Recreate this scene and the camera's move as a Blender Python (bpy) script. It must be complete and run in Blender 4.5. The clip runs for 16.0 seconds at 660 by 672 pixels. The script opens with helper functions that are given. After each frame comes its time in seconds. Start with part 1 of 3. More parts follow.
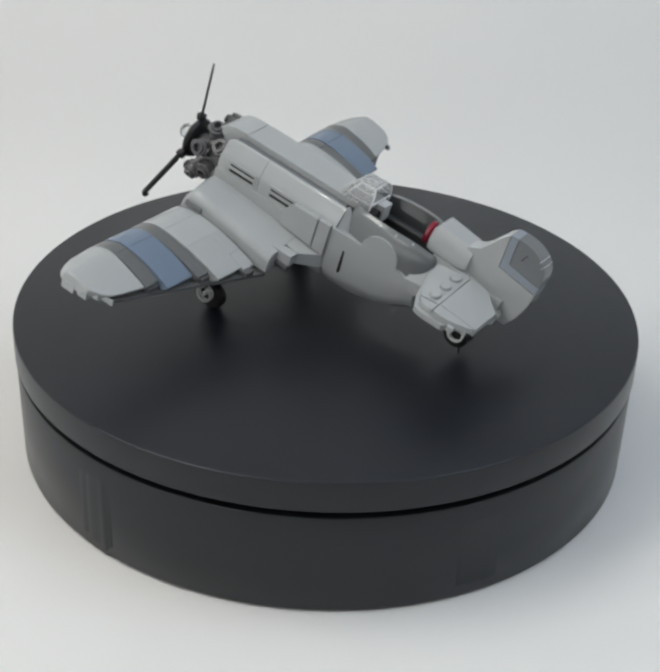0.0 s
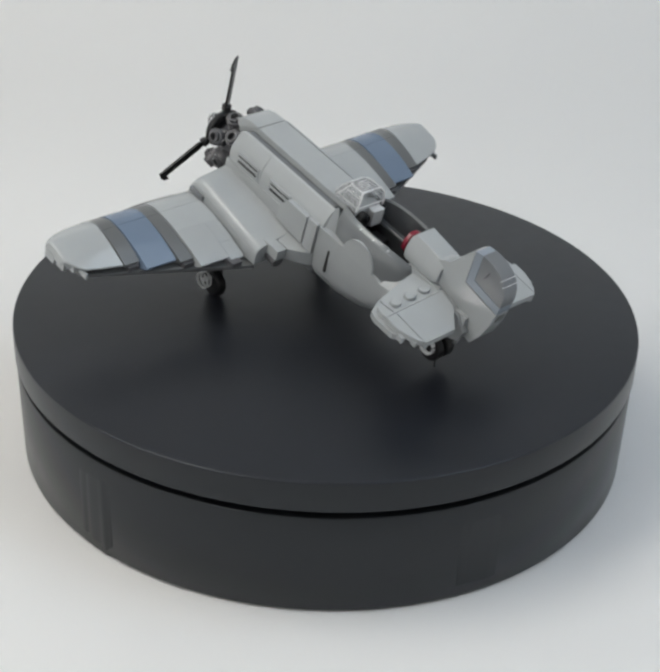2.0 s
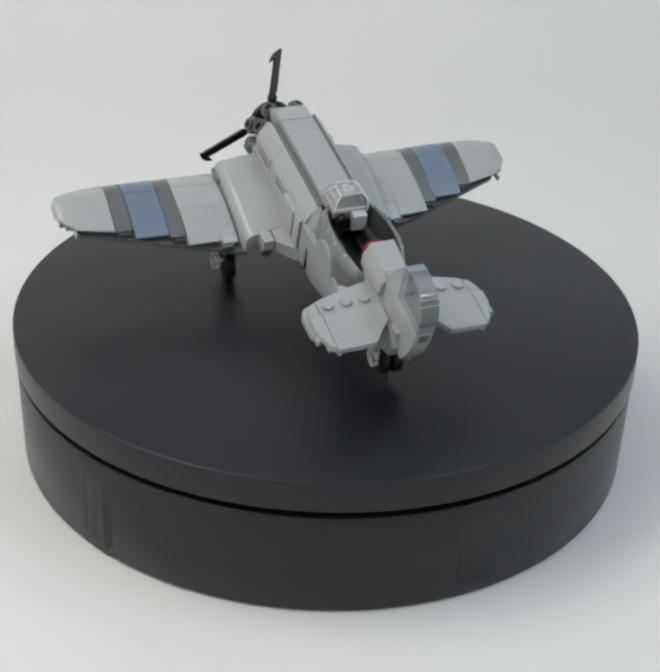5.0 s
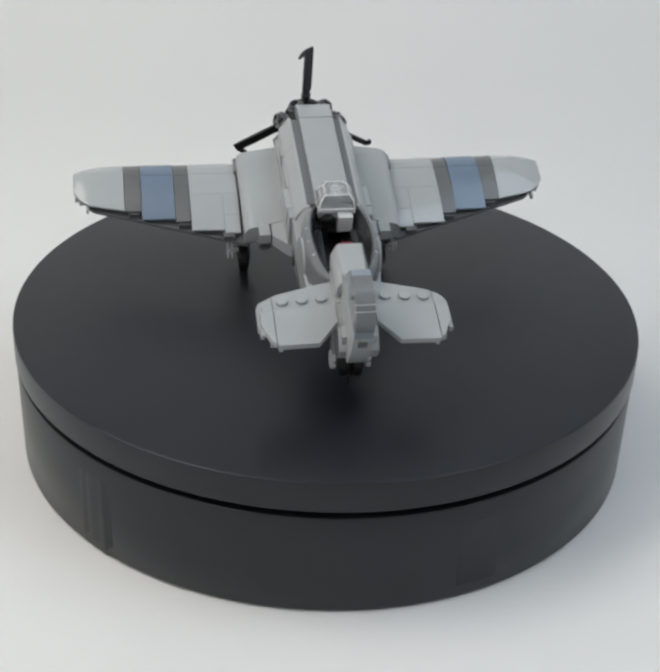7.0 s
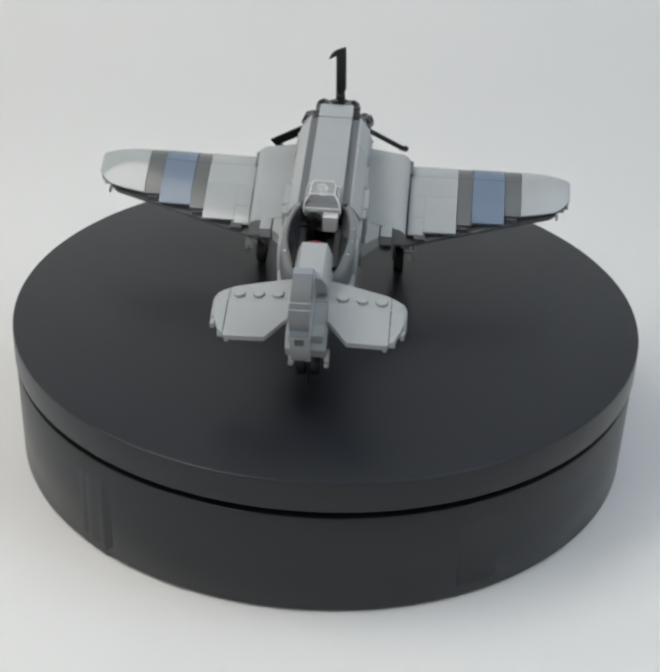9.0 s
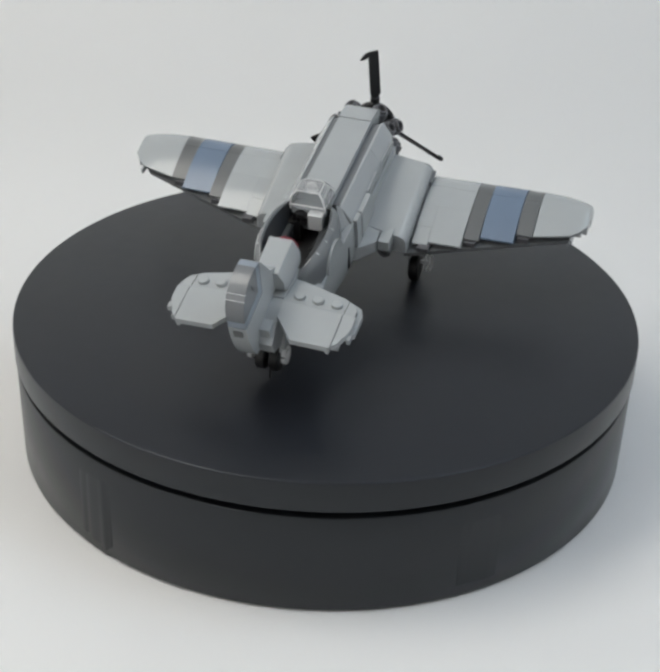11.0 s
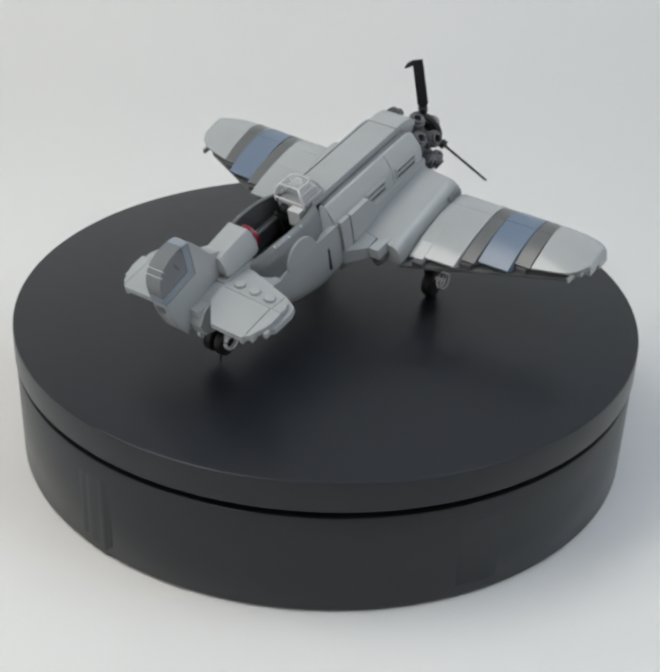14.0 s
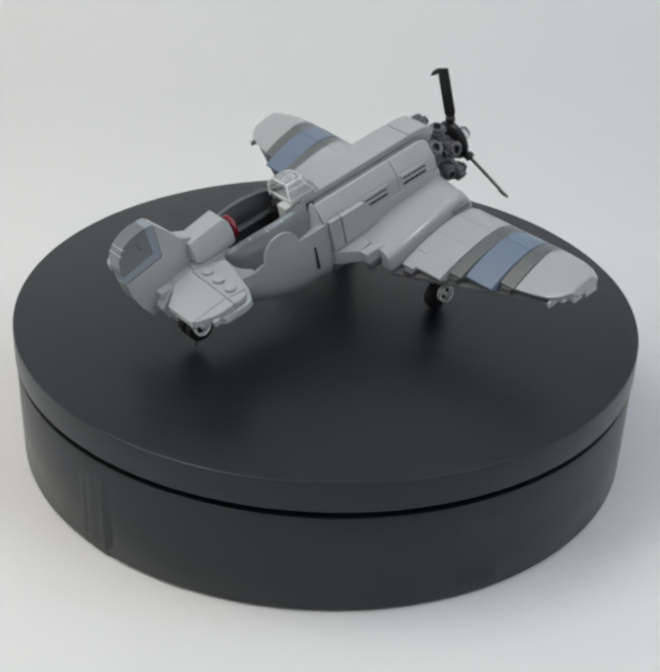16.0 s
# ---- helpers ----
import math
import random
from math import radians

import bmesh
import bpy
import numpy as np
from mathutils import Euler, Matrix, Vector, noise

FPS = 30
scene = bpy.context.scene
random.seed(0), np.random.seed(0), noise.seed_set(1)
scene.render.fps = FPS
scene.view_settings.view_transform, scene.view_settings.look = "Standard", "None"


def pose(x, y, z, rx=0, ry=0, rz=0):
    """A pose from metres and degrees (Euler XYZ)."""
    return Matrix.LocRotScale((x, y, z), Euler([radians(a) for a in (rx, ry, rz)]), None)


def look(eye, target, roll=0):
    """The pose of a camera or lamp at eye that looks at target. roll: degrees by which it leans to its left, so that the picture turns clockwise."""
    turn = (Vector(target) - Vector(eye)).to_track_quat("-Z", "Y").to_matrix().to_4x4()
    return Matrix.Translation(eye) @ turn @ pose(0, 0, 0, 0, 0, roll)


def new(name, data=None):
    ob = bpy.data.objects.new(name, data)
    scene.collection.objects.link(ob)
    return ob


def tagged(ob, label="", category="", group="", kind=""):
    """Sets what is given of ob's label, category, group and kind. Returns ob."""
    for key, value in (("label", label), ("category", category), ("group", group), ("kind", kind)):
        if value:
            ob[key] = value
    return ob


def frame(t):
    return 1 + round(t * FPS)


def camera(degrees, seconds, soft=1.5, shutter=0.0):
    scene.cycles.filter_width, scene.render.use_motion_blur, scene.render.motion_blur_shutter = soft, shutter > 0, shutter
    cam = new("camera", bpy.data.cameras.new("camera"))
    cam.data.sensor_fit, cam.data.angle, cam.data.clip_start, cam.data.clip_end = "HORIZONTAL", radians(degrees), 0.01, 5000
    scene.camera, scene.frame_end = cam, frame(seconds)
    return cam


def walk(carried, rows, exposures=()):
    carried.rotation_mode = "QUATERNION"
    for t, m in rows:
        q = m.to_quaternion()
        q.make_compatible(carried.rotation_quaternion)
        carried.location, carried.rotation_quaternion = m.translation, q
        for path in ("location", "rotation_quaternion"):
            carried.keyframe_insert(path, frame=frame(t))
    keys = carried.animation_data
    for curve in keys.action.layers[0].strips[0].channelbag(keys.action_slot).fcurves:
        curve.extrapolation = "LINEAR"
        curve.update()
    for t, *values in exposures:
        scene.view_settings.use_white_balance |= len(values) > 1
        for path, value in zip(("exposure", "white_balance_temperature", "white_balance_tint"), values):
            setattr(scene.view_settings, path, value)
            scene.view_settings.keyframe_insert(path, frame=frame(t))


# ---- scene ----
# Sizes of the model are in U, about one millimetre; body axes are x right, s forward, h up, nose-up by PITCH.
U = 0.00096
TOP = 67.5
PITCH = radians(15.5)
SPIN = -6.69          # degrees a second
cam = camera(25.28, 16.0, soft=3.2)


def place_camera():
    eye = Vector((0.0, -629.17, 342.03 + TOP)) * U
    tilt, pan = radians(29.787), radians(0.191)
    ahead = Vector((math.sin(pan) * math.cos(tilt), math.cos(pan) * math.cos(tilt), -math.sin(tilt)))
    m = look(eye, eye + ahead, 2.203)
    walk(cam, [(0.0, m), (16.0, m)])


place_camera()

# ---- light: unseen lamps, assumed overhead, at both sides and in front ----
world = bpy.data.worlds.new("world")
scene.world = world
world.use_nodes = True
world.node_tree.nodes["Background"].inputs[0].default_value = (0.80, 0.87, 1.0, 1)
world.node_tree.nodes["Background"].inputs[1].default_value = 0.25
scene.view_settings.exposure = 0.0


def soft_lamp(name, eye, target, size, size_y, watts, colour):
    data = bpy.data.lights.new(name, "AREA")
    data.shape, data.size, data.size_y, data.energy, data.color = "RECTANGLE", size, size_y, watts, colour
    ob = new(name, data)
    ob.matrix_world = look(eye, target)
    return ob


# Assumed overhead pair: warm left and cool right set the tint of the paper.
soft_lamp("overhead_warm", (-0.45, -0.04, 1.07), (-0.30, 0.04, 0.0), 0.50, 1.3, 9.7, (1.0, 0.965, 0.89))
soft_lamp("overhead_cool", (0.45, -0.04, 1.07), (0.30, 0.04, 0.0), 0.50, 1.3, 5.0, (0.67, 0.825, 1.0))
# Side pair, placed where the glints on the model point.
soft_lamp("side_lamp", (-0.50, -0.45, 0.71), (0.0, 0.0, 0.11), 0.058, 0.058, 0.62, (1.0, 0.98, 0.95))
soft_lamp("side_lamp", (0.50, -0.45, 0.71), (0.0, 0.0, 0.11), 0.058, 0.058, 0.62, (0.95, 0.98, 1.0))
# Added fill with no known source, to brighten the hull sides.
soft_lamp("front_fill", (-0.62, -0.88, 0.46), (0.0, 0.0, 0.16), 0.6, 0.6, 1.7, (1.0, 0.99, 0.97))


# ---- materials ----
def material(name, colour, rough=0.35, metal=0.0, grain=0.04, scale=60.0, bump=0.0, coat=0.0, spot=0.0):
    m = bpy.data.materials.new(name)
    m.use_nodes = True
    nt = m.node_tree
    b = nt.nodes["Principled BSDF"]
    b.inputs["Metallic"].default_value = metal
    b.inputs["Coat Weight"].default_value = coat
    co = nt.nodes.new("ShaderNodeTexCoord")
    big = nt.nodes.new("ShaderNodeTexNoise")
    big.inputs["Scale"].default_value, big.inputs["Detail"].default_value = scale, 3
    fine = nt.nodes.new("ShaderNodeTexNoise")
    fine.inputs["Scale"].default_value, fine.inputs["Detail"].default_value = scale * 9, 2
    nt.links.new(co.outputs["Object"], big.inputs["Vector"])
    nt.links.new(co.outputs["Object"], fine.inputs["Vector"])
    info = nt.nodes.new("ShaderNodeObjectInfo")
    add = nt.nodes.new("ShaderNodeMath")
    add.operation = "ADD"
    nt.links.new(big.outputs["Fac"], add.inputs[0])
    mul = nt.nodes.new("ShaderNodeMath")
    mul.operation = "MULTIPLY"
    mul.inputs[1].default_value = 0.5
    nt.links.new(info.outputs["Random"], mul.inputs[0])
    nt.links.new(mul.outputs[0], add.inputs[1])
    ramp = nt.nodes.new("ShaderNodeMapRange")
    ramp.inputs["From Min"].default_value, ramp.inputs["From Max"].default_value = 0.3, 1.2
    ramp.inputs["To Min"].default_value, ramp.inputs["To Max"].default_value = 1 - grain, 1 + grain
    nt.links.new(add.outputs[0], ramp.inputs["Value"])
    hue = nt.nodes.new("ShaderNodeHueSaturation")
    hue.inputs["Color"].default_value = (*colour, 1)
    nt.links.new(ramp.outputs[0], hue.inputs["Value"])
    nt.links.new(hue.outputs[0], b.inputs["Base Color"])
    rr = nt.nodes.new("ShaderNodeMapRange")
    rr.inputs["From Min"].default_value, rr.inputs["From Max"].default_value = 0.3, 0.7
    rr.inputs["To Min"].default_value, rr.inputs["To Max"].default_value = rough * 0.97, rough * 1.03
    nt.links.new(fine.outputs["Fac"], rr.inputs["Value"])
    nt.links.new(rr.outputs[0], b.inputs["Roughness"])
    if bump:
        bp = nt.nodes.new("ShaderNodeBump")
        bp.inputs["Strength"].default_value, bp.inputs["Distance"].default_value = bump, 0.0005
        nt.links.new(fine.outputs["Fac"], bp.inputs["Height"])
        nt.links.new(bp.outputs[0], b.inputs["Normal"])
    return m


def clear(name, colour, rough=0.08, ior=1.45):
    m = material(name, colour, rough, grain=0.02, bump=0.0)
    b = m.node_tree.nodes["Principled BSDF"]
    b.inputs["Transmission Weight"].default_value = 1.0
    b.inputs["IOR"].default_value = ior
    return m


GREY = material("light_grey_plastic", (0.372, 0.392, 0.400), 0.11, grain=0.05)
PALE = material("pale_grey_plastic", (0.66, 0.675, 0.68), 0.25, grain=0.03)
DARK = material("dark_grey_plastic", (0.122, 0.128, 0.131), 0.30, grain=0.05)
BLUE = material("sand_blue_plastic", (0.148, 0.198, 0.275), 0.25, grain=0.05)
ENGINE = material("engine_grey_plastic", (0.105, 0.105, 0.112), 0.32, metal=0.1, grain=0.10)
BLACK = material("black_plastic", (0.012, 0.012, 0.013), 0.40, grain=0.1)
RUBBER = material("black_rubber", (0.006, 0.006, 0.007), 0.5, grain=0.1, bump=0.06)
RED = material("dark_red_plastic", (0.19, 0.010, 0.026), 0.20)
SILVER = material("flat_silver_plastic", (0.20, 0.212, 0.22), 0.08, metal=0.2)
LINING = material("glossy_dark_grey_plastic", (0.040, 0.043, 0.047), 0.12)
CLEAR = clear("clear_plastic", (0.95, 0.96, 0.97), 0.14, 1.38)
CLEAR.node_tree.nodes["Principled BSDF"].inputs["Transmission Weight"].default_value = 0.86
def ripple(m, strength):
    nt = m.node_tree
    co, ns, bp = nt.nodes.new("ShaderNodeTexCoord"), nt.nodes.new("ShaderNodeTexNoise"), nt.nodes.new("ShaderNodeBump")
    ns.inputs["Scale"].default_value = 420
    bp.inputs["Strength"].default_value, bp.inputs["Distance"].default_value = strength, 0.001
    nt.links.new(co.outputs["Object"], ns.inputs["Vector"])
    nt.links.new(ns.outputs["Fac"], bp.inputs["Height"])
    nt.links.new(bp.outputs[0], nt.nodes["Principled BSDF"].inputs["Normal"])


ripple(CLEAR, 1.0)
MILKY = clear("milky_clear_plastic", (0.97, 0.975, 0.98), 0.25, 1.40)
MILKY.node_tree.nodes["Principled BSDF"].inputs["Transmission Weight"].default_value = 0.2
SLATE = material("slate_grey_plastic", (0.17, 0.18, 0.19), 0.16)
PALEBLUE = material("pale_blue_grey_plastic", (0.25, 0.285, 0.33), 0.25)
DECK = material("satin_black_deck", (0.0082, 0.0097, 0.0138), 0.38, grain=0.10, scale=14, bump=0.012)
CASE = material("satin_black_case", (0.0074, 0.0084, 0.0098), 0.31, grain=0.10, scale=14, bump=0.015)
for m_black in (CASE, DECK):
    m_black.node_tree.nodes["Principled BSDF"].inputs["Specular IOR Level"].default_value = 0.52 if m_black is CASE else 0.48
    m_black.node_tree.nodes["Principled BSDF"].inputs["Specular Tint"].default_value = (0.90, 0.945, 1.0, 1)
GAP = material("matt_black_gap", (0.004, 0.004, 0.004), 0.8)
PAPER = material("white_backdrop_paper", (0.76, 0.76, 0.755), 0.85, grain=0.012, scale=5, bump=0.02)
# Added unseen walls: grey in front dims reflections, white elsewhere bounces light.
DIM_WALL = material("grey_dim_wall", (0.40, 0.40, 0.40), 0.9, grain=0.03, scale=8)
BOUNCE_WALL = material("white_bounce_wall", (0.78, 0.78, 0.78), 0.9, grain=0.03, scale=8)


# ---- mesh tools ----
CP, SP = math.cos(PITCH), math.sin(PITCH)


def B(x, s, h):
    return Vector((x, s * CP - h * SP, s * SP + h * CP)) * U


def L(x, y, z):
    return Vector((x, y, z)) * U


def solid(bm, rings, to=B, cap=True):
    """Skin between rings of equal length; each ring is closed."""
    rows = [[bm.verts.new(to(*p)) for p in ring] for ring in rings]
    n = len(rows[0])
    for a, b in zip(rows, rows[1:]):
        for i in range(n):
            bm.faces.new((a[i], a[(i + 1) % n], b[(i + 1) % n], b[i]))
    if cap:
        bm.faces.new(rows[0][::-1])
        bm.faces.new(rows[-1])


def box(bm, x0, x1, s0, s1, h0, h1, to=B):
    solid(bm, [[(x0, s0, h), (x1, s0, h), (x1, s1, h), (x0, s1, h)] for h in (h0, h1)], to)


def along_x(bm, pts, x0, x1, to=B):
    solid(bm, [[(x, s, h) for s, h in pts] for x in (x0, x1)], to)


def along_s(bm, pts, s0, s1, to=B):
    solid(bm, [[(x, s, h) for x, h in pts] for s in (s0, s1)], to)


def along_h(bm, pts, h0, h1, to=B):
    solid(bm, [[(x, s, h) for x, s in pts] for h in (h0, h1)], to)


def turned(bm, origin, axis, stations, seg=20, to=B):
    """A turned solid: stations are (distance along the axis, radius)."""
    w = Vector(axis).normalized()
    a = w.orthogonal().normalized()
    b = w.cross(a)
    o = Vector(origin)
    rings = []
    for d, r in stations:
        rings.append([tuple(o + w * d + (a * math.cos(k) + b * math.sin(k)) * r)
                      for k in (2 * math.pi * i / seg for i in range(seg))])
    solid(bm, rings, to)


def mirrored(pts):
    return [(-p[0], *p[1:]) for p in pts]


def finish(bm, bevel):
    bmesh.ops.recalc_face_normals(bm, faces=bm.faces[:])
    if bevel:
        edges = [e for e in bm.edges if len(e.link_faces) == 2 and e.calc_face_angle(0) > 0.6]
        bmesh.ops.bevel(bm, geom=edges, offset=bevel * U, offset_type="OFFSET", segments=2, profile=0.6,
                        affect="EDGES", clamp_overlap=True)
    for f in bm.faces:
        f.smooth = True
    for e in bm.edges:
        if len(e.link_faces) == 2 and e.calc_face_angle(0) > 0.62:
            e.smooth = False


def mesh_of(name, bm, mat, bevel=0.0):
    finish(bm, bevel)
    me = bpy.data.meshes.new(name)
    bm.to_mesh(me)
    bm.free()
    me.materials.append(mat)
    return me


def part(name, bm, mat, parent, label="", bevel=0.35):
    ob = new(name, mesh_of(name, bm, mat, bevel))
    ob.parent = parent
    if bevel:
        ob.modifiers.new("weighted", "WEIGHTED_NORMAL").keep_sharp = True
    return tagged(ob, label)


def thing(name, label, category, kind="", m=None):
    ob = new(name)
    ob.empty_display_size = 0.02
    if m is not None:
        ob.matrix_world = m
    return tagged(ob, label, category, kind=kind)


def shell(name, bm, mat, label, category=""):
    ob = new(name, mesh_of(name, bm, mat))
    return tagged(ob, label, category or name.split("_")[0], kind="structure")


# ---- paper sweep, closed in by added walls and ceiling out of view ----
def surround():
    bm = bmesh.new()
    prof = [(-1.25, 0.0), (0.42, 0.0)]
    prof += [(0.42 + 0.33 * math.sin(a), 0.33 - 0.33 * math.cos(a)) for a in (radians(k) for k in range(6, 91, 6))]
    prof += [(0.75, 1.10)]
    ring = prof + [(y + 0.003, z - 0.003) for y, z in prof[::-1]]
    solid(bm, [[(x, y, z) for y, z in ring] for x in (-0.80, 0.80)], lambda *v: Vector(v))
    shell("backdrop", bm, PAPER, "seamless off-white paper sweep under the turntable", "backdrop")
    flat = lambda *v: Vector(v)
    for name, dims, label in (
            ("wall_left", (-0.83, -0.805, -1.25, 0.80, 0.0, 1.10), "unseen white side wall added to bounce light"),
            ("wall_right", (0.805, 0.83, -1.25, 0.80, 0.0, 1.10), "unseen white side wall added to bounce light"),
            ("wall_front", (-0.83, 0.83, -1.28, -1.255, 0.0, 1.10), "unseen grey front wall added to dim reflections"),
            ("ceiling", (-0.83, 0.83, -1.28, 0.80, 1.105, 1.13), "unseen white ceiling added to bounce light")):
        bm = bmesh.new()
        box(bm, *dims, to=flat)
        shell(name, bm, DIM_WALL if name == "wall_front" else BOUNCE_WALL, label)


surround()


# ---- turntable ----
def turntable():
    t = thing("turntable", "round satin black display turntable on white paper", "turntable")
    bm = bmesh.new()
    turned(bm, (0, 0, 0), (0, 0, 1), [(0.0, 146.6), (0.5, 147.8), (1.6, 148.6), (24.0, 149.0), (TOP - 18.4, 149.4), (TOP - 17.9, 149.1), (TOP - 17.6, 148.2)], 160, L)
    part("case", bm, CASE, t, "dark grey-black drum", 0)
    bm = bmesh.new()
    turned(bm, (0, 0, 0), (0, 0, 1), [(TOP - 20.0, 144.0), (TOP - 13.0, 144.0)], 120, L)
    part("gap_ring", bm, GAP, t, "black shadow gap", 0)
    bm = bmesh.new()
    turned(bm, (0, 0, 0), (0, 0, 1), [(TOP - 5, 149.0), (TOP - 1.3, 149.9), (TOP - 0.7, 149.95), (TOP - 0.35, 149.82), (TOP - 0.1, 149.55), (TOP, 149.1)], 200, L)
    p = part("platter", bm, DECK, t, "smooth black platter", 0)
    bm = bmesh.new()
    turned(bm, (0, 0, 0), (0, 0, 1), [(TOP - 14.7, 148.6), (TOP - 14.6, 149.6), (TOP - 14.2, 149.95), (TOP - 1.5, 150.0), (TOP - 1.1, 149.9), (TOP - 1.1, 149.0)], 200, L)
    part("edge_band", bm, CASE, p, "satin black edge band", 0)
    # Two shallow vertical bands on the drum, each with a ridge and a groove.
    for start, rise in ((-134.6, 0.9), (-66.5, 0.2)):
        bm = bmesh.new()
        rings = []
        for k in range(19):
            a = radians(start + 0.42 * k)
            c, d = math.cos(a), math.sin(a)
            lift = rise * (0.32 * math.sin(math.pi * k / 18) ** 0.5 + 0.42 * math.exp(-((k - 14) / 1.6) ** 2) - 0.30 * math.exp(-((k - 4) / 1.3) ** 2))
            rings.append([(c * q, d * q, z) for q, z in ((146.4, 0.2), (147.6 + lift, 0.2), (148.85 + lift, 8), (149.2 + lift, TOP - 28), (148.9, TOP - 25.5), (146.4, TOP - 25.5))])
        solid(bm, rings, L)
        part("cover_plate", bm, CASE, t, "narrow vertical black raised band", 0)
    return t, p


TABLE, PLATTER = turntable()

# ---- the aeroplane ----
PLANE = thing("toy_aeroplane", "light grey toy brick aeroplane with blue wing stripes", "toy aeroplane")


def wing(side):
    """Outer wing: five curved chordwise panels with their leading pieces, on a dark plate."""
    sx = lambda x: side * x
    out = lambda x: max(0.0, abs(x) - 38.0)
    swept = lambda x, s, h: B(x, s + 0.045 * out(x), h - 0.024 * out(x))
    hi = lambda s, te, te_h, top, k=1.9: te_h + (top - te_h) * (1 - (1 - min(1, (s - te) / (60 - te))) ** k)

    def profile(te, te_h, top, low=25.6, bow=1.9):
        pts = [(te, te_h)] + [(te + (58.6 - te) * k / 8, hi(te + (58.6 - te) * k / 8, te, te_h, top, bow)) for k in range(1, 9)]
        return pts + [(58.6, low), (te + 3.6, low), (te, te_h - 0.9)]

    def nose(top, low=25.6, s1=73.8):
        pts = [(58.7, low), (58.7, top), (61.5, top)]
        pts += [(61.5 + (s1 - 61.5) * math.sin(a) ** 1.25, low + 1.5 + (top - low - 1.5) * math.cos(a) ** 1.25 if a < 1.57 else low + 1.5) for a in (radians(k) for k in range(15, 91, 15))]
        return pts + [(s1 - 1.5, low)]

    rows = [("wing_panel", GREY, 38.6, 61.7, 24.0, 29.0, 35.3), ("stripe_panel", DARK, 61.9, 68.9, 30.0, 29.4, 34.9),
            ("stripe_panel", BLUE, 69.1, 84.9, 33.0, 28.8, 35.2), ("stripe_panel", DARK, 85.1, 92.9, 38.6, 29.4, 34.9)]
    for name, mat, x0, x1, te, te_h, top in rows:
        label = {id(DARK): "dark grey stripe", id(BLUE): "sand blue stripe"}.get(id(mat), "")
        if mat is GREY:
            curve = lambda a, b: [(a + (b - a) * k / 6, hi(a + (b - a) * k / 6, te, te_h, top)) for k in range(7)]
            for xa, xb in ((x0 + 7.5, x1),):
                bm = bmesh.new()
                along_x(bm, curve(te, 44.9) + [(44.9, 25.6), (te + 3.6, 25.6), (te, te_h - 0.9)], sx(xa), sx(xb), to=swept)
                part(name, bm, mat, PLANE, label, 0.05)
            bm = bmesh.new()
            along_x(bm, curve(te + 8, 44.9) + [(44.9, 25.6), (te + 8, 25.6)], sx(x0), sx(x0 + 7.45), to=swept)
            part(name, bm, mat, PLANE, label, 0.05)
            bm = bmesh.new()
            along_x(bm, curve(44.95, 58.6) + [(58.6, 25.6), (44.95, 25.6)], sx(x0), sx(x1), to=swept)
            part(name, bm, mat, PLANE, label, 0.05)
        else:
            bm = bmesh.new()
            along_x(bm, profile(te, te_h, top), sx(x0), sx(x1), to=swept)
            part(name, bm, mat, PLANE, label, 0.18)
        bm = bmesh.new()
        along_x(bm, nose(top), sx(x0), sx(x1), to=swept)
        part("leading_edge", bm, mat, PLANE, label, 0.15)
    bm = bmesh.new()
    rings = []
    for x, te, te_h, top, low, s1 in ((93.1, 39.4, 29.2, 35.3, 25.6, 73.8), (104.2, 41.0, 30.1, 35.0, 25.8, 72.7), (110.2, 42.4, 30.6, 34.6, 26.0, 71.0),
                                      (114.0, 45.2, 31.3, 34.3, 26.5, 68.8), (116.4, 48.8, 31.9, 34.0, 26.9, 66.4), (117.3, 50.2, 31.7, 33.4, 27.2, 65.0)):
        ring = profile(te, te_h, top, low, 1.3)[:9] + nose(top, low, s1)[2:] + [(te + 3.6, low), (te, te_h - 0.9)]
        rings.append([(sx(x), s, h) for s, h in ring])
    solid(bm, rings, to=swept)
    part("wing_tip", bm, GREY, PLANE, "light grey rounded wing tip", 0.3)
    bm = bmesh.new()
    along_h(bm, [(sx(x), s) for x, s in ((36, 17), (40, 18.5), (108, 44.0), (111, 47), (111, 66), (36, 70))], 23.6, 25.5, to=swept)
    part("wing_plate", bm, DARK, PLANE, "dark grey underside plate")
    # stepped brackets under the trailing edge and the hooks at the tip
    for x, s in ((64.8, 28.6), (88.6, 37.4), (44.5, 19.5)):
        bm = bmesh.new()
        box(bm, sx(x - 2.8), sx(x + 2.8), s, s + 6, 25.5, 28.2, to=swept)
        part("hinge_bracket", bm, ENGINE, PLANE)
    for x, s in ((111.0, 41.6),):
        bm = bmesh.new()
        box(bm, sx(x - 0.6), sx(x + 0.6), s - 0.8, s + 5, 26.0, 28.8, to=swept)
        part("tip_hook", bm, GREY, PLANE)
    for x, s, d, low in ((113.0, 46.2, 3.2, 27.0), (115.2, 50.6, 5.2, 25.4), (115.8, 57.4, 7.0, 24.8)):
        bm = bmesh.new()
        box(bm, sx(x - 1.6), sx(x + 1.7), s, s + d, low, 29.4, to=swept)
        part("tip_step", bm, GREY, PLANE, bevel=0.15)
    bm = bmesh.new()
    along_x(bm, [(22.4, 28.1), (24, 28.95), (27, 29.93), (31.9, 31.33), (31.9, 28), (23, 26.6)], sx(38.65), sx(46.0), to=swept)
    part("flap", bm, GREY, PLANE, bevel=0.12)
    # root fairing with a round nose, and the pod behind it
    bm = bmesh.new()
    rings = []
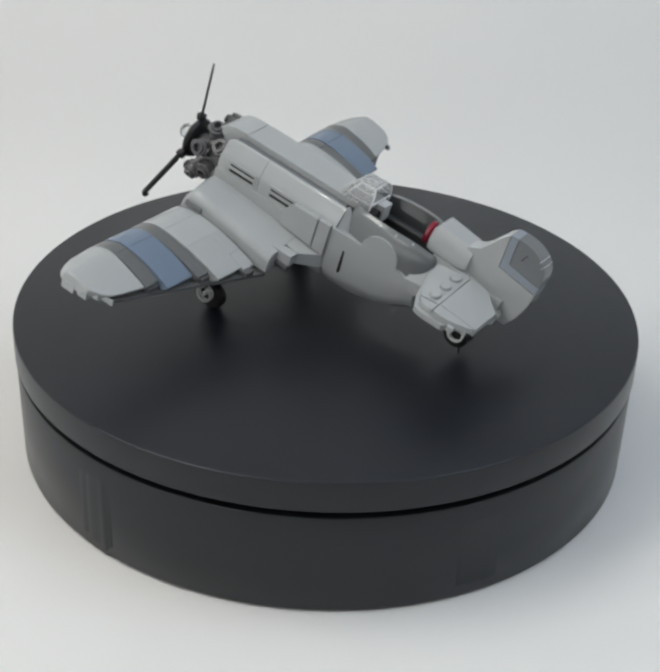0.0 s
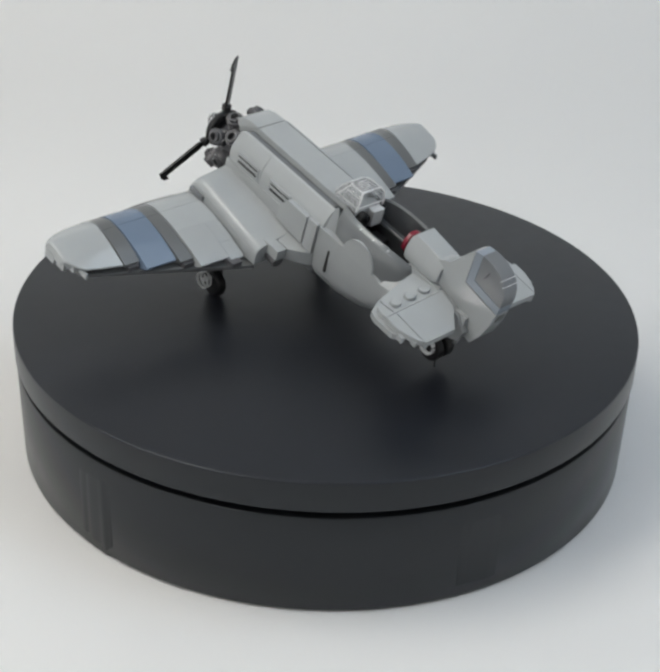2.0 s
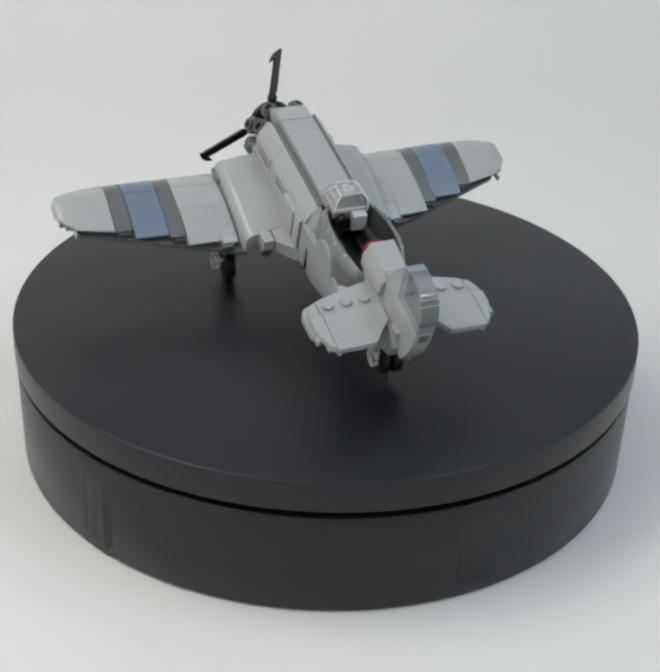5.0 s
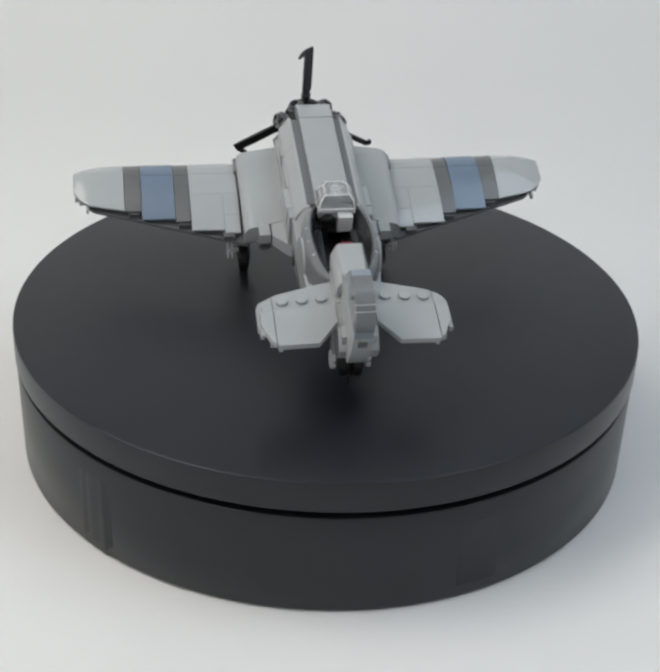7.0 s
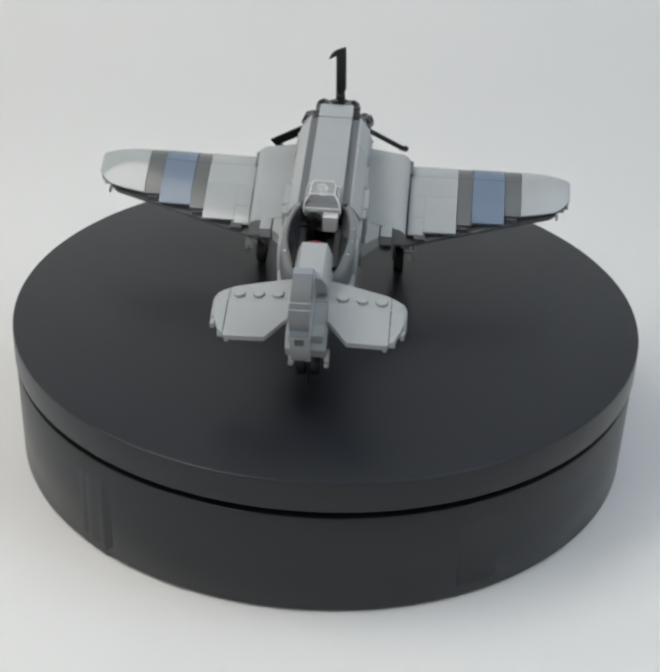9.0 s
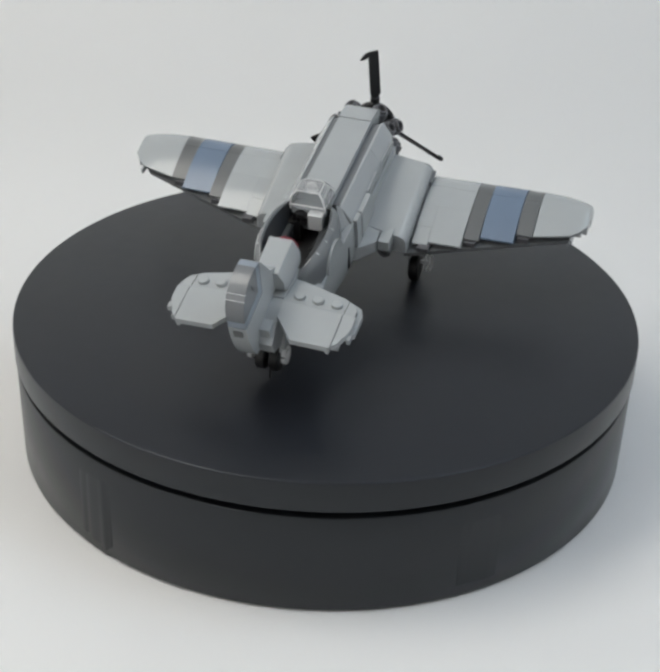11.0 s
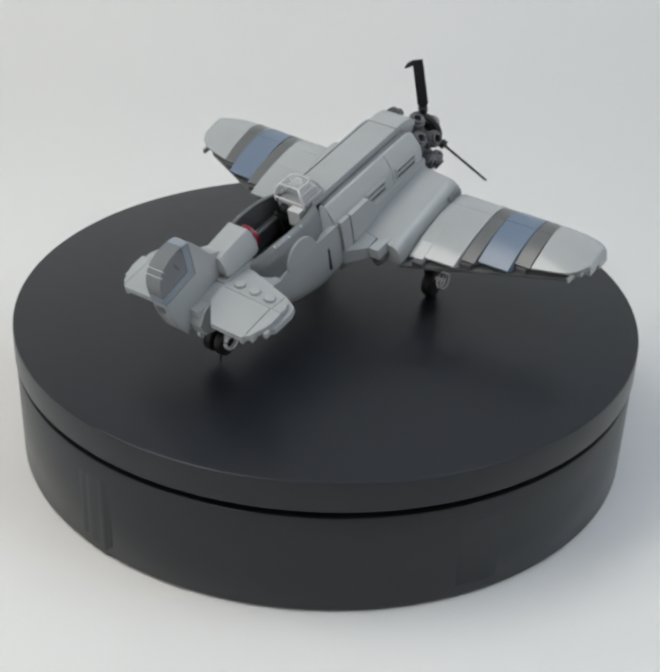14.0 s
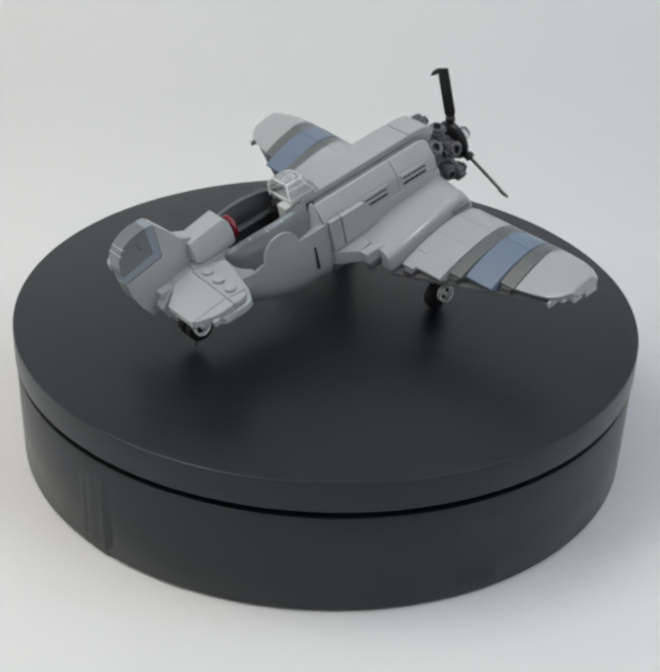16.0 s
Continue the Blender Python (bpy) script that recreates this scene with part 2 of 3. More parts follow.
    for s, top, out in ((16.3, 36.4, 37.6), (40, 40.6, 37.8), (60, 43.6, 38.0), (64, 43.4, 37.9), (67, 41.6, 37.6), (69.3, 38.0, 37.2), (70.2, 33, 37.0)):
        ring = [(16.5, min(39.7 + 0.07 * s, top + 4.5)), (out - 5.6, top + 0.25)]
        ring += [(out - 4.6 + 4.6 * math.sin(a), top - 4.6 + 4.6 * math.cos(a)) for a in (radians(k) for k in range(9, 91, 9))]
        ring += [(out, 27), (16.5, 27)]
        rings.append([(sx(x), s, h) for x, h in ring])
    solid(bm, rings)
    part("wing_root", bm, GREY, PLANE, bevel=0.2)
    bm = bmesh.new()
    plan = ((15, -0.2), (18.2, 0.8), (25.4, 9.2), (25.4, 20), (15, 20))
    solid(bm, [[(sx(x), s, 31.2) for x, s in plan], [(sx(x), s, 40.7 - 0.3 * (x - 16.5) + 0.11 * (s - 16.3)) for x, s in plan]])
    part("root_fillet", bm, GREY, PLANE)
    bm = bmesh.new()
    box(bm, sx(26.0), sx(31.4), 9.0, 20, 32.3, 37.8)
    part("pod", bm, GREY, PLANE)
    bm = bmesh.new()
    turned(bm, (sx(28.8), 9.8, 30.6), (0, 1, 0), [(1.5, 1.9), (0, 1.9), (0, 3.0), (9, 3.0), (9.3, 2.4)], 18)
    part("exhaust", bm, ENGINE, PLANE, "dark grey exhaust nozzle")
    bm = bmesh.new()
    box(bm, sx(36.4), sx(39.2), 57, 66.5, 35.5, 38.3)
    part("gun_port", bm, SLATE, PLANE)


def wheel(x, y, r, half, rim_side, lift=0.0):
    hub = Vector((x, y, r + lift))
    bm = bmesh.new()
    turned(bm, hub, (1, 0, 0), [(-half, r * 0.62), (-half, r * 0.84), (-half * 0.75, r * 0.97), (-half * 0.3, r), (half * 0.3, r), (half * 0.75, r * 0.97), (half, r * 0.84), (half, r * 0.62)], 28, L)
    w = part("wheel", bm, RUBBER, PLANE, "black rubber tyre", 0)
    bm = bmesh.new()
    turned(bm, hub, (1, 0, 0), [(-half * 0.9, r * 0.3), (-half * 0.9, r * 0.6), (half * 0.9, r * 0.6), (half * 0.9, r * 0.3)], 20, L)
    part("rim", bm, GREY, w)


def gear(side):
    wheel(side * 34.9, 41.2, 6.7, 2.5, side)
    bm = bmesh.new()
    along_x(bm, [(38.8, 6), (43.2, 6), (43.6, 24), (38.2, 24)], side * 31.6, side * 32.3, L)
    box(bm, side * 30.2, side * 40.4, 38.8, 43.2, 15.0, 30, L)
    part("gear_leg", bm, ENGINE, PLANE)
    bm = bmesh.new()
    ring_clip(bm, side * 40.2, side * 41.0, 40.8, 10.6, 4.3, 3.4)
    ring_clip(bm, side * 42.2, side * 43.0, 40.8, 10.6, 4.3, 3.4)
    box(bm, side * 37.0, side * 42.6, 40.0, 41.6, 9.8, 11.4, L)
    part("clip", bm, PALE, PLANE, "pale grey open clip on the axle", 0.2)


def ring_clip(bm, x0, x1, y, z, r, r_in, start=-250, end=95):
    outer, inner, n = [], [], 16
    for i in range(n + 1):
        a = radians(start + (end - start) * i / n)
        outer.append((y + r * math.cos(a), z + r * math.sin(a)))
        inner.append((y + r_in * math.cos(a), z + r_in * math.sin(a)))
    rings = [[(x0, *o), (x1, *o), (x1, *i), (x0, *i)] for o, i in zip(outer, inner)]
    solid(bm, rings, L)


for SIDE in (-1, 1):
    wing(SIDE)
    gear(SIDE)


def fuselage():
    # core
    bm = bmesh.new()
    box(bm, -15, 15, 0.5, 66, 26, 57)
    box(bm, -11.8, 11.8, 0.5, 64, 57, 63.2)
    part("core", bm, SLATE, PLANE, "slate grey recessed core")
    # spine
    bm = bmesh.new()
    box(bm, -8.2, 8.2, -9.6, 60.8, 63.3, 66.6)
    part("spine", bm, GREY, PLANE)
    bm = bmesh.new()
    along_x(bm, [(61, 57), (61, 66.8), (68, 66.6), (73, 65.2), (76.5, 62.5), (78, 59), (78, 57)], -8.2, 8.2)
    part("spine_nose", bm, GREY, PLANE)
    for side in (-1, 1):
        sx = lambda x: side * x
        sec = [(11.7, 63.9), (12.7, 63.75), (13.2, 63.1), (16.5, 58.0), (17.2, 56.2), (17.5, 54.2), (17.6, 52.0), (17.6, 44), (12, 44), (11.7, 60)]
        bm = bmesh.new()
        rings = []
        for s, k in ((43.7, 1.0), (61.0, 1.0), (64.5, 0.975), (66.8, 0.92), (68.0, 0.84)):
            rings.append([(sx(11.6 + (x - 11.6) * k), s, 44 + (h - 44) * k) for x, h in sec])
        solid(bm, rings)
        part("side_panel", bm, GREY, PLANE, bevel=0.25)
        bm = bmesh.new()
        along_s(bm, [(sx(x), h) for x, h in sec], -1.5, 43.5)
        part("side_panel", bm, GREY, PLANE, bevel=0.25)
        bm = bmesh.new()
        box(bm, sx(12), sx(18.2), 25, 68, 41.5, 48)
        part("lower_panel", bm, GREY, PLANE)
        bm = bmesh.new()
        along_x(bm, [(7.3, 40), (7.3, 55.6), (21, 55.6), (26, 50), (26, 42)], sx(14), sx(19.8))
        part("lower_panel", bm, GREY, PLANE)
        bm = bmesh.new()
        box(bm, sx(14), sx(19.4), 0.4, 6.8, 39.5, 55.6)
        part("lower_panel", bm, GREY, PLANE)
        for s0, s1, h in ((45.8, 60.6, 52.6), (22.5, 36.5, 52.8)):
            bm = bmesh.new()
            box(bm, sx(16.2), sx(17.72), s0, s1, h - 2.5, h + 2.3)
            v = part("vent", bm, BLACK, PLANE, "dark slotted vent", 0.1)
            for k in (-0.05, 2.6):
                bm = bmesh.new()
                box(bm, sx(16.4), sx(18.05), s0 - 0.3, s1 + 0.3, h + k - 0.75, h + k + 0.75)
                part("slat", bm, GREY, v, bevel=0.12)
            for e in (s0 - 0.5, s1 - 0.3):
                bm = bmesh.new()
                box(bm, sx(16.4), sx(18.0), e, e + 0.9, h - 2.6, h + 3.2)
                part("vent_end", bm, GREY, v, bevel=0.12)


def hull():
    """Rear hull with its round lugs, tub-shaped cockpit and tail deck."""
    for side in (-1, 1):
        sx = lambda x: side * x
        bm = bmesh.new()
        rings = []
        for s, w, top, mid, low, inner in ((0.1, 18.0, 55.0, 33, 21.8, 10), (-14, 17.9, 55.0, 33, 22.0, 10), (-28, 17.6, 54.5, 35.5, 25.2, 10), (-37.6, 17.2, 53.6, 38.5, 29.0, 9), (-42.5, 16.9, 51.6, 41, 31.4, 8), (-47.6, 16.2, 51.6, 42, 33.2, 8)):
            rings.append([(sx(0), s, low), (sx(inner), s, low + 0.6), (sx(w * 0.78), s, low + (mid - low) * 0.45), (sx(w * 0.95), s, mid), (sx(w), s, (mid + top) / 2), (sx(w), s, top), (sx(w - 3.2), s, top), (sx(w - 3.4), s, mid + 2), (sx(0), s, mid - 2)])
        solid(bm, rings)
        part("hull_side", bm, GREY, PLANE, bevel=0.25)
        bm = bmesh.new()
        pts = [(-36, 53)] + [(-26 + 10 * math.cos(a), 54 + 10 * math.sin(a)) for a in (radians(k) for k in range(180, -1, -12))] + [(-16, 53)]
        along_x(bm, pts, sx(15.2), sx(17.78))
        part("lug", bm, GREY, PLANE, bevel=0.15)
        bm = bmesh.new()
        box(bm, sx(17.2), sx(18.15), -9.7, -8.6, 35, 47)
        part("slot", bm, BLACK, PLANE, bevel=0)
        bm = bmesh.new()
        low = ((10.5, -1.7), (17.2, -1.7), (17.0, -2.6), (13.6, -8.6), (10.5, -8.6))
        top = ((10.5, -1.7), (12.6, -1.7), (12.4, -1.9), (11.2, -2.6), (10.5, -2.6))
        solid(bm, [[(sx(x), s, 53.5) for x, s in low], [(sx(x), s, 64.6) for x, s in top]])
        part("corner_slope", bm, GREY, PLANE, bevel=0.12)
        bm = bmesh.new()
        plan = ((16.9, -41.0), (16.2, -50.5), (7.4, -53.0), (7.4, -46.5))
        solid(bm, [[(sx(x), s, 46) for x, s in plan], [(sx(x), s, 51.8 + (17.0 - x) * 1.05) for x, s in plan]])
        part("rear_slope", bm, GREY, PLANE, bevel=0.15)
    # cockpit tub: outer wall, rim and inner wall in one skin for each half
    for side in (-1, 1):
        bm = bmesh.new()
        rings = []
        for k in range(0, 29):
            a = math.pi * k / 28
            s = -26.5 + 23.5 * math.cos(a)
            q = math.sin(a)
            rim = 4.0 + 9.8 * q ** 0.85
            out = 8.4 + 8.9 * q ** (0.75 if k < 14 else 1.0)
            top = 69.0 - (2.2 if k < 14 else 5.0) * abs(math.cos(a)) ** 3
            low = 61.5 - 1.5 * abs(math.cos(a))
            well = 3.0 + 7.2 * q ** 0.6
            skin = [(side * out, s, 50)]
            for j in range(8):
                b = math.pi / 2 * j / 7
                skin.append((side * (rim + 0.9 + (out - rim - 0.9) * math.cos(b) ** 0.9), s, 54 + (top - 54.8) * math.sin(b)))
            rings.append(skin + [(side * (rim + 0.4), s, top - 0.1), (side * rim, s, top - 0.1), (side * (rim - 0.35), s, top - 0.6),
                                 (side * (rim * 0.4 + well * 0.6), s, low + 2.5), (side * well, s, low), (side * (well - 0.2), s, 50)])
        solid(bm, rings)
        part("cockpit_wall", bm, SILVER, PLANE, "smooth shiny grey curved cockpit wall", 0)
    for side in (-1, 1):
        bm = bmesh.new()
        rings = []
        for k in range(0, 29):
            a = math.pi * k / 28
            s = -26.5 + 23.2 * math.cos(a)
            q = math.sin(a)
            rim, well = 4.0 + 9.8 * q ** 0.85, 3.0 + 7.2 * q ** 0.6
            top = 69.0 - (2.2 if k < 14 else 5.0) * abs(math.cos(a)) ** 3
            low = 61.5 - 1.5 * abs(math.cos(a))
            rings.append([(side * x, s, h) for x, h in ((rim - 0.8, top - 0.9), (rim * 0.4 + well * 0.6 - 0.35, low + 2.6), (well - 0.35, low), (well - 0.5, 47),
                          (well - 0.1, 47), (well, low), (rim * 0.4 + well * 0.6, low + 2.6), (rim - 0.3, top - 1.0))])
        solid(bm, rings)
        part("cockpit_lining", bm, LINING, PLANE, "glossy dark grey cockpit lining", 0)
    bm = bmesh.new()
    box(bm, -13, 13, -52, -2, 44, 50)
    part("cockpit_floor", bm, BLACK, PLANE)
    for x, s, h, w, d, t in ((-7, -8, 50, 7, 5, 11), (6, -13, 50, 6, 8, 4), (0, -33, 50, 9, 7, 3)):
        bm = bmesh.new()
        box(bm, x - w / 2, x + w / 2, s - d, s, h, h + t)
        part("cockpit_block", bm, BLACK, PLANE)
    for side in (-1, 1):
        bm = bmesh.new()
        along_s(bm, [(side * x, h) for x, h in ((6.4, 50), (6.4, 58.6), (7.0, 59.4), (9.2, 59.8), (9.2, 50))], -38, -10)
        part("side_console", bm, LINING, PLANE, "glossy dark grey side console")
        # Pale strips stand in for glints reflected on the cockpit wall.
        for s in (-21.2, -29.8, -38.4):
            bm = bmesh.new()
            q = math.sin(math.acos((s + 26.5) / 23.5))
            rim, out = 4.0 + 9.8 * q ** 0.85, 8.4 + 8.9 * q ** (0.75 if s > -26.5 else 1.0)
            rings = []
            for j in range(4):
                b = math.pi / 2 * (5.6 + 0.46 * j) / 7
                x, h = rim + 0.9 + (out - rim - 0.9) * math.cos(b) ** 0.9, 54 + 14.0 * math.sin(b)
                rings.append([(side * (x - 0.3), s - 0.14, h), (side * (x + 0.08), s - 0.14, h + 0.08), (side * (x + 0.08), s + 0.14, h + 0.08), (side * (x - 0.3), s + 0.14, h)])
            solid(bm, rings)
            part("rib", bm, PALE, PLANE, "thin pale strip for a glint on the cockpit wall", 0)
    bm = bmesh.new()
    turned(bm, (-0.2, -43.0, 68.8), (0, 1, 0), [(0, 5.7), (1.6, 5.7), (1.9, 4.8), (2.5, 4.8), (2.8, 5.7), (4.8, 5.7), (5.2, 3.8)], 24)
    part("red_ring", bm, RED, PLANE, "dark red ribbed cylinder behind the seat")
    bm = bmesh.new()
    turned(bm, (-3.6, -13.0, 62.4), (0, 1, 0), [(1.6, 1.2), (0, 1.2), (0, 2.0), (1.2, 2.1), (1.2, 2.7), (0.2, 2.8), (0.2, 3.4), (6, 3.4)], 22)
    part("gunsight_pin", bm, BLACK, PLANE, "round black gunsight")
    bm = bmesh.new()
    box(bm, 0.6, 7.4, -13.4, -6.0, 58.0, 66.4)
    part("instrument_block", bm, PALE, PLANE, "pale grey block")
    bm = bmesh.new()
    box(bm, -6.8, 7.0, -9.5, -4.0, 54.5, 60.2)
    part("instrument_panel", bm, SLATE, PLANE, "slate grey instrument panel")
    # headrest
    bm = bmesh.new()
    for_s = ((-42.0, 66.0, 75.5, 7.4, 5.0), (-44.2, 65.4, 78.6, 7.8, 5.3), (-60.5, 65.4, 76.4, 7.8, 5.0), (-63.4, 66.6, 75.4, 7.4, 4.7))
    rings = []
    for s, low, top, w, tw in for_s:
        rings.append([(-w, s, low), (w, s, low), (w, s, (low * 0.5 + top * 0.5)), (tw, s, top), (-tw, s, top), (-w, s, (low * 0.5 + top * 0.5))])
    solid(bm, rings)
    part("headrest", bm, GREY, PLANE)
    # tail deck and boom
    bm = bmesh.new()
    box(bm, -8.2, 8.2, -66, -46.5, 60.5, 65.0)
    part("tail_deck", bm, GREY, PLANE)
    bm = bmesh.new()
    along_x(bm, [(-45, 60), (-45, 36), (-58, 42), (-80, 50), (-84, 56), (-84, 62), (-60, 62)], -7.4, 7.4)
    part("tail_boom", bm, GREY, PLANE)


def windscreen():
    """Thin clear panes, with milky bars that paint in the plastic's bright edges."""
    def ring_at(w, front, cut_x, cut_s, rear, h_front, h_rear):
        slope = (h_rear - h_front) / (rear - front)
        plan = ((cut_x - w, front), (w - cut_x, front), (w, front - cut_s), (w, rear), (-w, rear), (-w, front - cut_s))
        return [(x, s, h_front + slope * (s - front)) for x, s in plan]

    low = ring_at(8.2, 6.4, 2.2, 2.4, -10.4, 66.9, 66.5)
    mid = ring_at(8.3, 5.6, 2.4, 2.8, -10.6, 69.2, 69.2)
    shoulder = ring_at(7.3, 3.0, 2.4, 3.0, -10.4, 73.2, 73.8)
    top = ring_at(5.4, 0.6, 1.8, 2.0, -9.0, 75.8, 76.2)
    ws = new("windscreen")
    ws.parent = PLANE
    tagged(ws, "clear plastic faceted windscreen")

    def bar(a, b, r=0.28):
        a, b = Vector(a), Vector(b)
        bm = bmesh.new()
        turned(bm, a, b - a, [(-0.2, r * 0.6), (0.1, r), ((b - a).length - 0.1, r), ((b - a).length + 0.2, r * 0.6)], 8)
        part("edge_bar", bm, MILKY, ws, bevel=0)

    for ring, r in ((mid, 0.22), (shoulder, 0.18), (top, 0.24)):
        for i in range(6):
            if not (i == 3 and ring is shoulder):
                bar(ring[i], ring[(i + 1) % 6], 0.32 if i == 3 and ring is mid else r)
    for a, b in ((low, mid), (mid, shoulder), (shoulder, top)):
        for i in range(6):
            bar(a[i], b[i], 0.36 if i in (3, 4) else 0.22)
            j = (i + 1) % 6
            if i == 3:
                continue
            quad = [Vector(p) for p in (a[i], a[j], b[j], b[i])]
            n = (quad[1] - quad[0]).cross(quad[3] - quad[0]).normalized() * 0.22
            bm = bmesh.new()
            solid(bm, [[tuple(p + n) for p in quad], [tuple(p - n) for p in quad]])
            part("pane", bm, CLEAR, ws, bevel=0)
    n = Vector((0, 0, 0.22))
    bm = bmesh.new()
    solid(bm, [[tuple(Vector(p) + n) for p in top], [tuple(Vector(p) - n) for p in top]])
    part("pane", bm, CLEAR, ws, bevel=0)
    bm = bmesh.new()
    turned(bm, (0, -3.5, 73.0), (0, 0, 1), [(0, 2.6), (2.4, 2.6), (2.4, 1.8), (0.4, 1.8)], 20)
    part("stud", bm, MILKY, ws, bevel=0)


def tail():
    def bent(x, s, h):
        """The tailplane: a little droop to the tips, and a ridge along the seam at s = -67.6."""
        a = abs(x)
        if s < -67.6:
            k = (s + 87) / 19.4
        else:
            k = max(0.0, (-49 - s) / 18.6)
        return B(x, s, h - 1.3 + 2.6 * k - 0.075 * (a - 13.8) * (0.35 + 0.65 * k))

    for side in (-1, 1):
        sx = lambda x: side * x
        bm = bmesh.new()
        along_h(bm, [(sx(x), s) for x, s in ((7.6, -50.4), (12, -51), (32.6, -57.0), (38.0, -60.2), (39.4, -63.6), (39.4, -67.2), (7.6, -67.2))], 60.9, 63.2, bent)
        st = part("stabilizer", bm, GREY, PLANE, "light grey tailplane half with round studs", 0.25)
        bm = bmesh.new()
        along_h(bm, [(sx(x), s) for x, s in ((8.4, -67.9), (34.6, -67.9), (34.6, -86.4), (33.8, -87), (17.2, -87), (9.4, -77.6), (8.4, -77))], 61.2, 63.9, bent)
        part("tile", bm, GREY, st, bevel=0.2)
        bm = bmesh.new()
        along_h(bm, [(sx(x), s) for x, s in ((34.9, -67.9), (40.4, -67.9), (40.4, -74.6), (39.2, -78.8), (38.0, -81), (37.0, -83.8), (34.9, -86))], 61.0, 63.9, bent)
        part("tile", bm, GREY, st, bevel=0.2)
        bm = bmesh.new()
        along_h(bm, [(sx(x), s) for x, s in ((7.6, -49), (12, -49.6), (33.4, -55.6), (40.0, -59.0), (41.6, -63.0), (41.6, -74.0), (38.6, -77.0), (34, -70), (7.6, -68))], 58.0, 60.85, bent)
        part("edge_plate", bm, GREY, st, bevel=0.2)
        bm = bmesh.new()
        box(bm, sx(34.6), sx(34.85), -67.0, -58.2, 63.0, 63.26, bent)
        part("seam", bm, BLACK, st, bevel=0)
        for x in (13.8, 22.1, 30.4):
            bm = bmesh.new()
            turned(bm, (sx(x), -62.8, 63.0), (0, 0, 1), [(0, 2.5), (1.4, 2.5), (1.7, 2.2)], 24, bent)
            part("stud", bm, GREY, st, bevel=0)
        for x, s in ((36.5, -82.6), (40.2, -78.0), (33.2, -85.2)):
            bm = bmesh.new()
            box(bm, sx(x - 0.9), sx(x + 0.9), s - 1.5, s + 1.6, 59.6, 62.2, bent)
            part("hinge_tab", bm, GREY, st, bevel=0.2)
        wheel(side * 3.1, -75.2, 6.3, 2.3, side, 5.4)
        bm = bmesh.new()
        ring_clip(bm, sx(6.8), sx(8.8), -76.8, 14.6, 4.2, 3.3, -178, 168)
        part("clip", bm, PALE, PLANE, "pale grey open clip on the axle", 0.2)
        bm = bmesh.new()
        box(bm, sx(5.4), sx(8.3), -79, -73, 16, 30, L)
        part("tail_strut", bm, GREY, PLANE)
    # Added rod, no part of the model, props the raised tail wheels.
    bm = bmesh.new()
    solid(bm, [[(x * k, -75.0 + y * k, z) for x, y in ((-4.2, -3.2), (4.2, -3.2), (4.2, 3.2), (-4.2, 3.2))] for z, k in ((0, 0.07), (8.0, 0.07))], L)
    part("tail_skid", bm, GAP, PLANE, "thin black rod added to prop up the tail wheels", 0)
    x0, x1 = -5.5, 2.8
    fin = [(-59.5, 64), (-59.5, 76.4), (-65.5, 79.2), (-74.0, 91.0), (-76.2, 93.0), (-76.2, 76.0), (-96.2, 72.6), (-95.2, 66), (-92.4, 57.5), (-88.4, 51.0), (-82.5, 51.4), (-77, 60)]
    bm = bmesh.new()
    along_x(bm, fin, x0, x1)
    part("fin", bm, GREY, PLANE)
    bm = bmesh.new()
    along_x(bm, [(-76.3, 76.2), (-76.3, 93.1), (-80.2, 93.5), (-80.2, 79.8), (-96.7, 76.8), (-96.3, 72.9)], x0 + 0.1, x1 - 0.1)
    part("rudder_frame", bm, PALEBLUE, PLANE, "pale blue-grey rudder frame")
    arc = [(-80.3, 93.6), (-84, 93.3), (-88.2, 92.4), (-91.8, 90.6), (-94.6, 88.0), (-96.4, 84.6), (-97.0, 81.0), (-96.8, 77.0)]
    bm = bmesh.new()
    along_x(bm, [(-80.3, 80.0)] + arc, x0 + 0.1, x1 - 0.1)
    rd = part("rudder", bm, SLATE, PLANE, "smooth slate grey rounded rudder", 0.25)
    for x in (x0 - 0.05, x1 - 0.25):
        bm = bmesh.new()
        along_x(bm, [(-84.5, 84.5), (-85.0, 84.5), (-86.6, 88.4), (-86.1, 88.4)], x, x + 0.3)
        part("seam", bm, BLACK, rd, bevel=0)
    # Two pale strips put the crease highlights into the rudder's colour.
    for s, h in ((-93.2, 89.35), (-95.1, 87.2)):
        bm = bmesh.new()
        along_x(bm, [(s - 0.12, h), (s, h + 0.2), (s + 0.8, h - 0.4), (s + 0.6, h - 0.8)], x0 + 0.05, x1 - 0.05)
        part("trim_line", bm, PALE, rd, "thin pale strip for the glint on a rudder crease", 0.08)
    bm = bmesh.new()
    along_x(bm, [(-94.4, 67.6), (-96.0, 67.6), (-96.5, 71.2), (-94.4, 71.2)], -3.4, 0.7)
    part("fin_socket", bm, DARK, PLANE, "small grey socket", 0.15)
    bm = bmesh.new()
    along_x(bm, [(-66.2, 54), (-66.2, 64.8), (-73, 63.4), (-81, 60.8), (-86, 55.5), (-84, 49.5), (-76, 46.5)], -8.7, 8.7)
    part("tail_block", bm, GREY, PLANE)


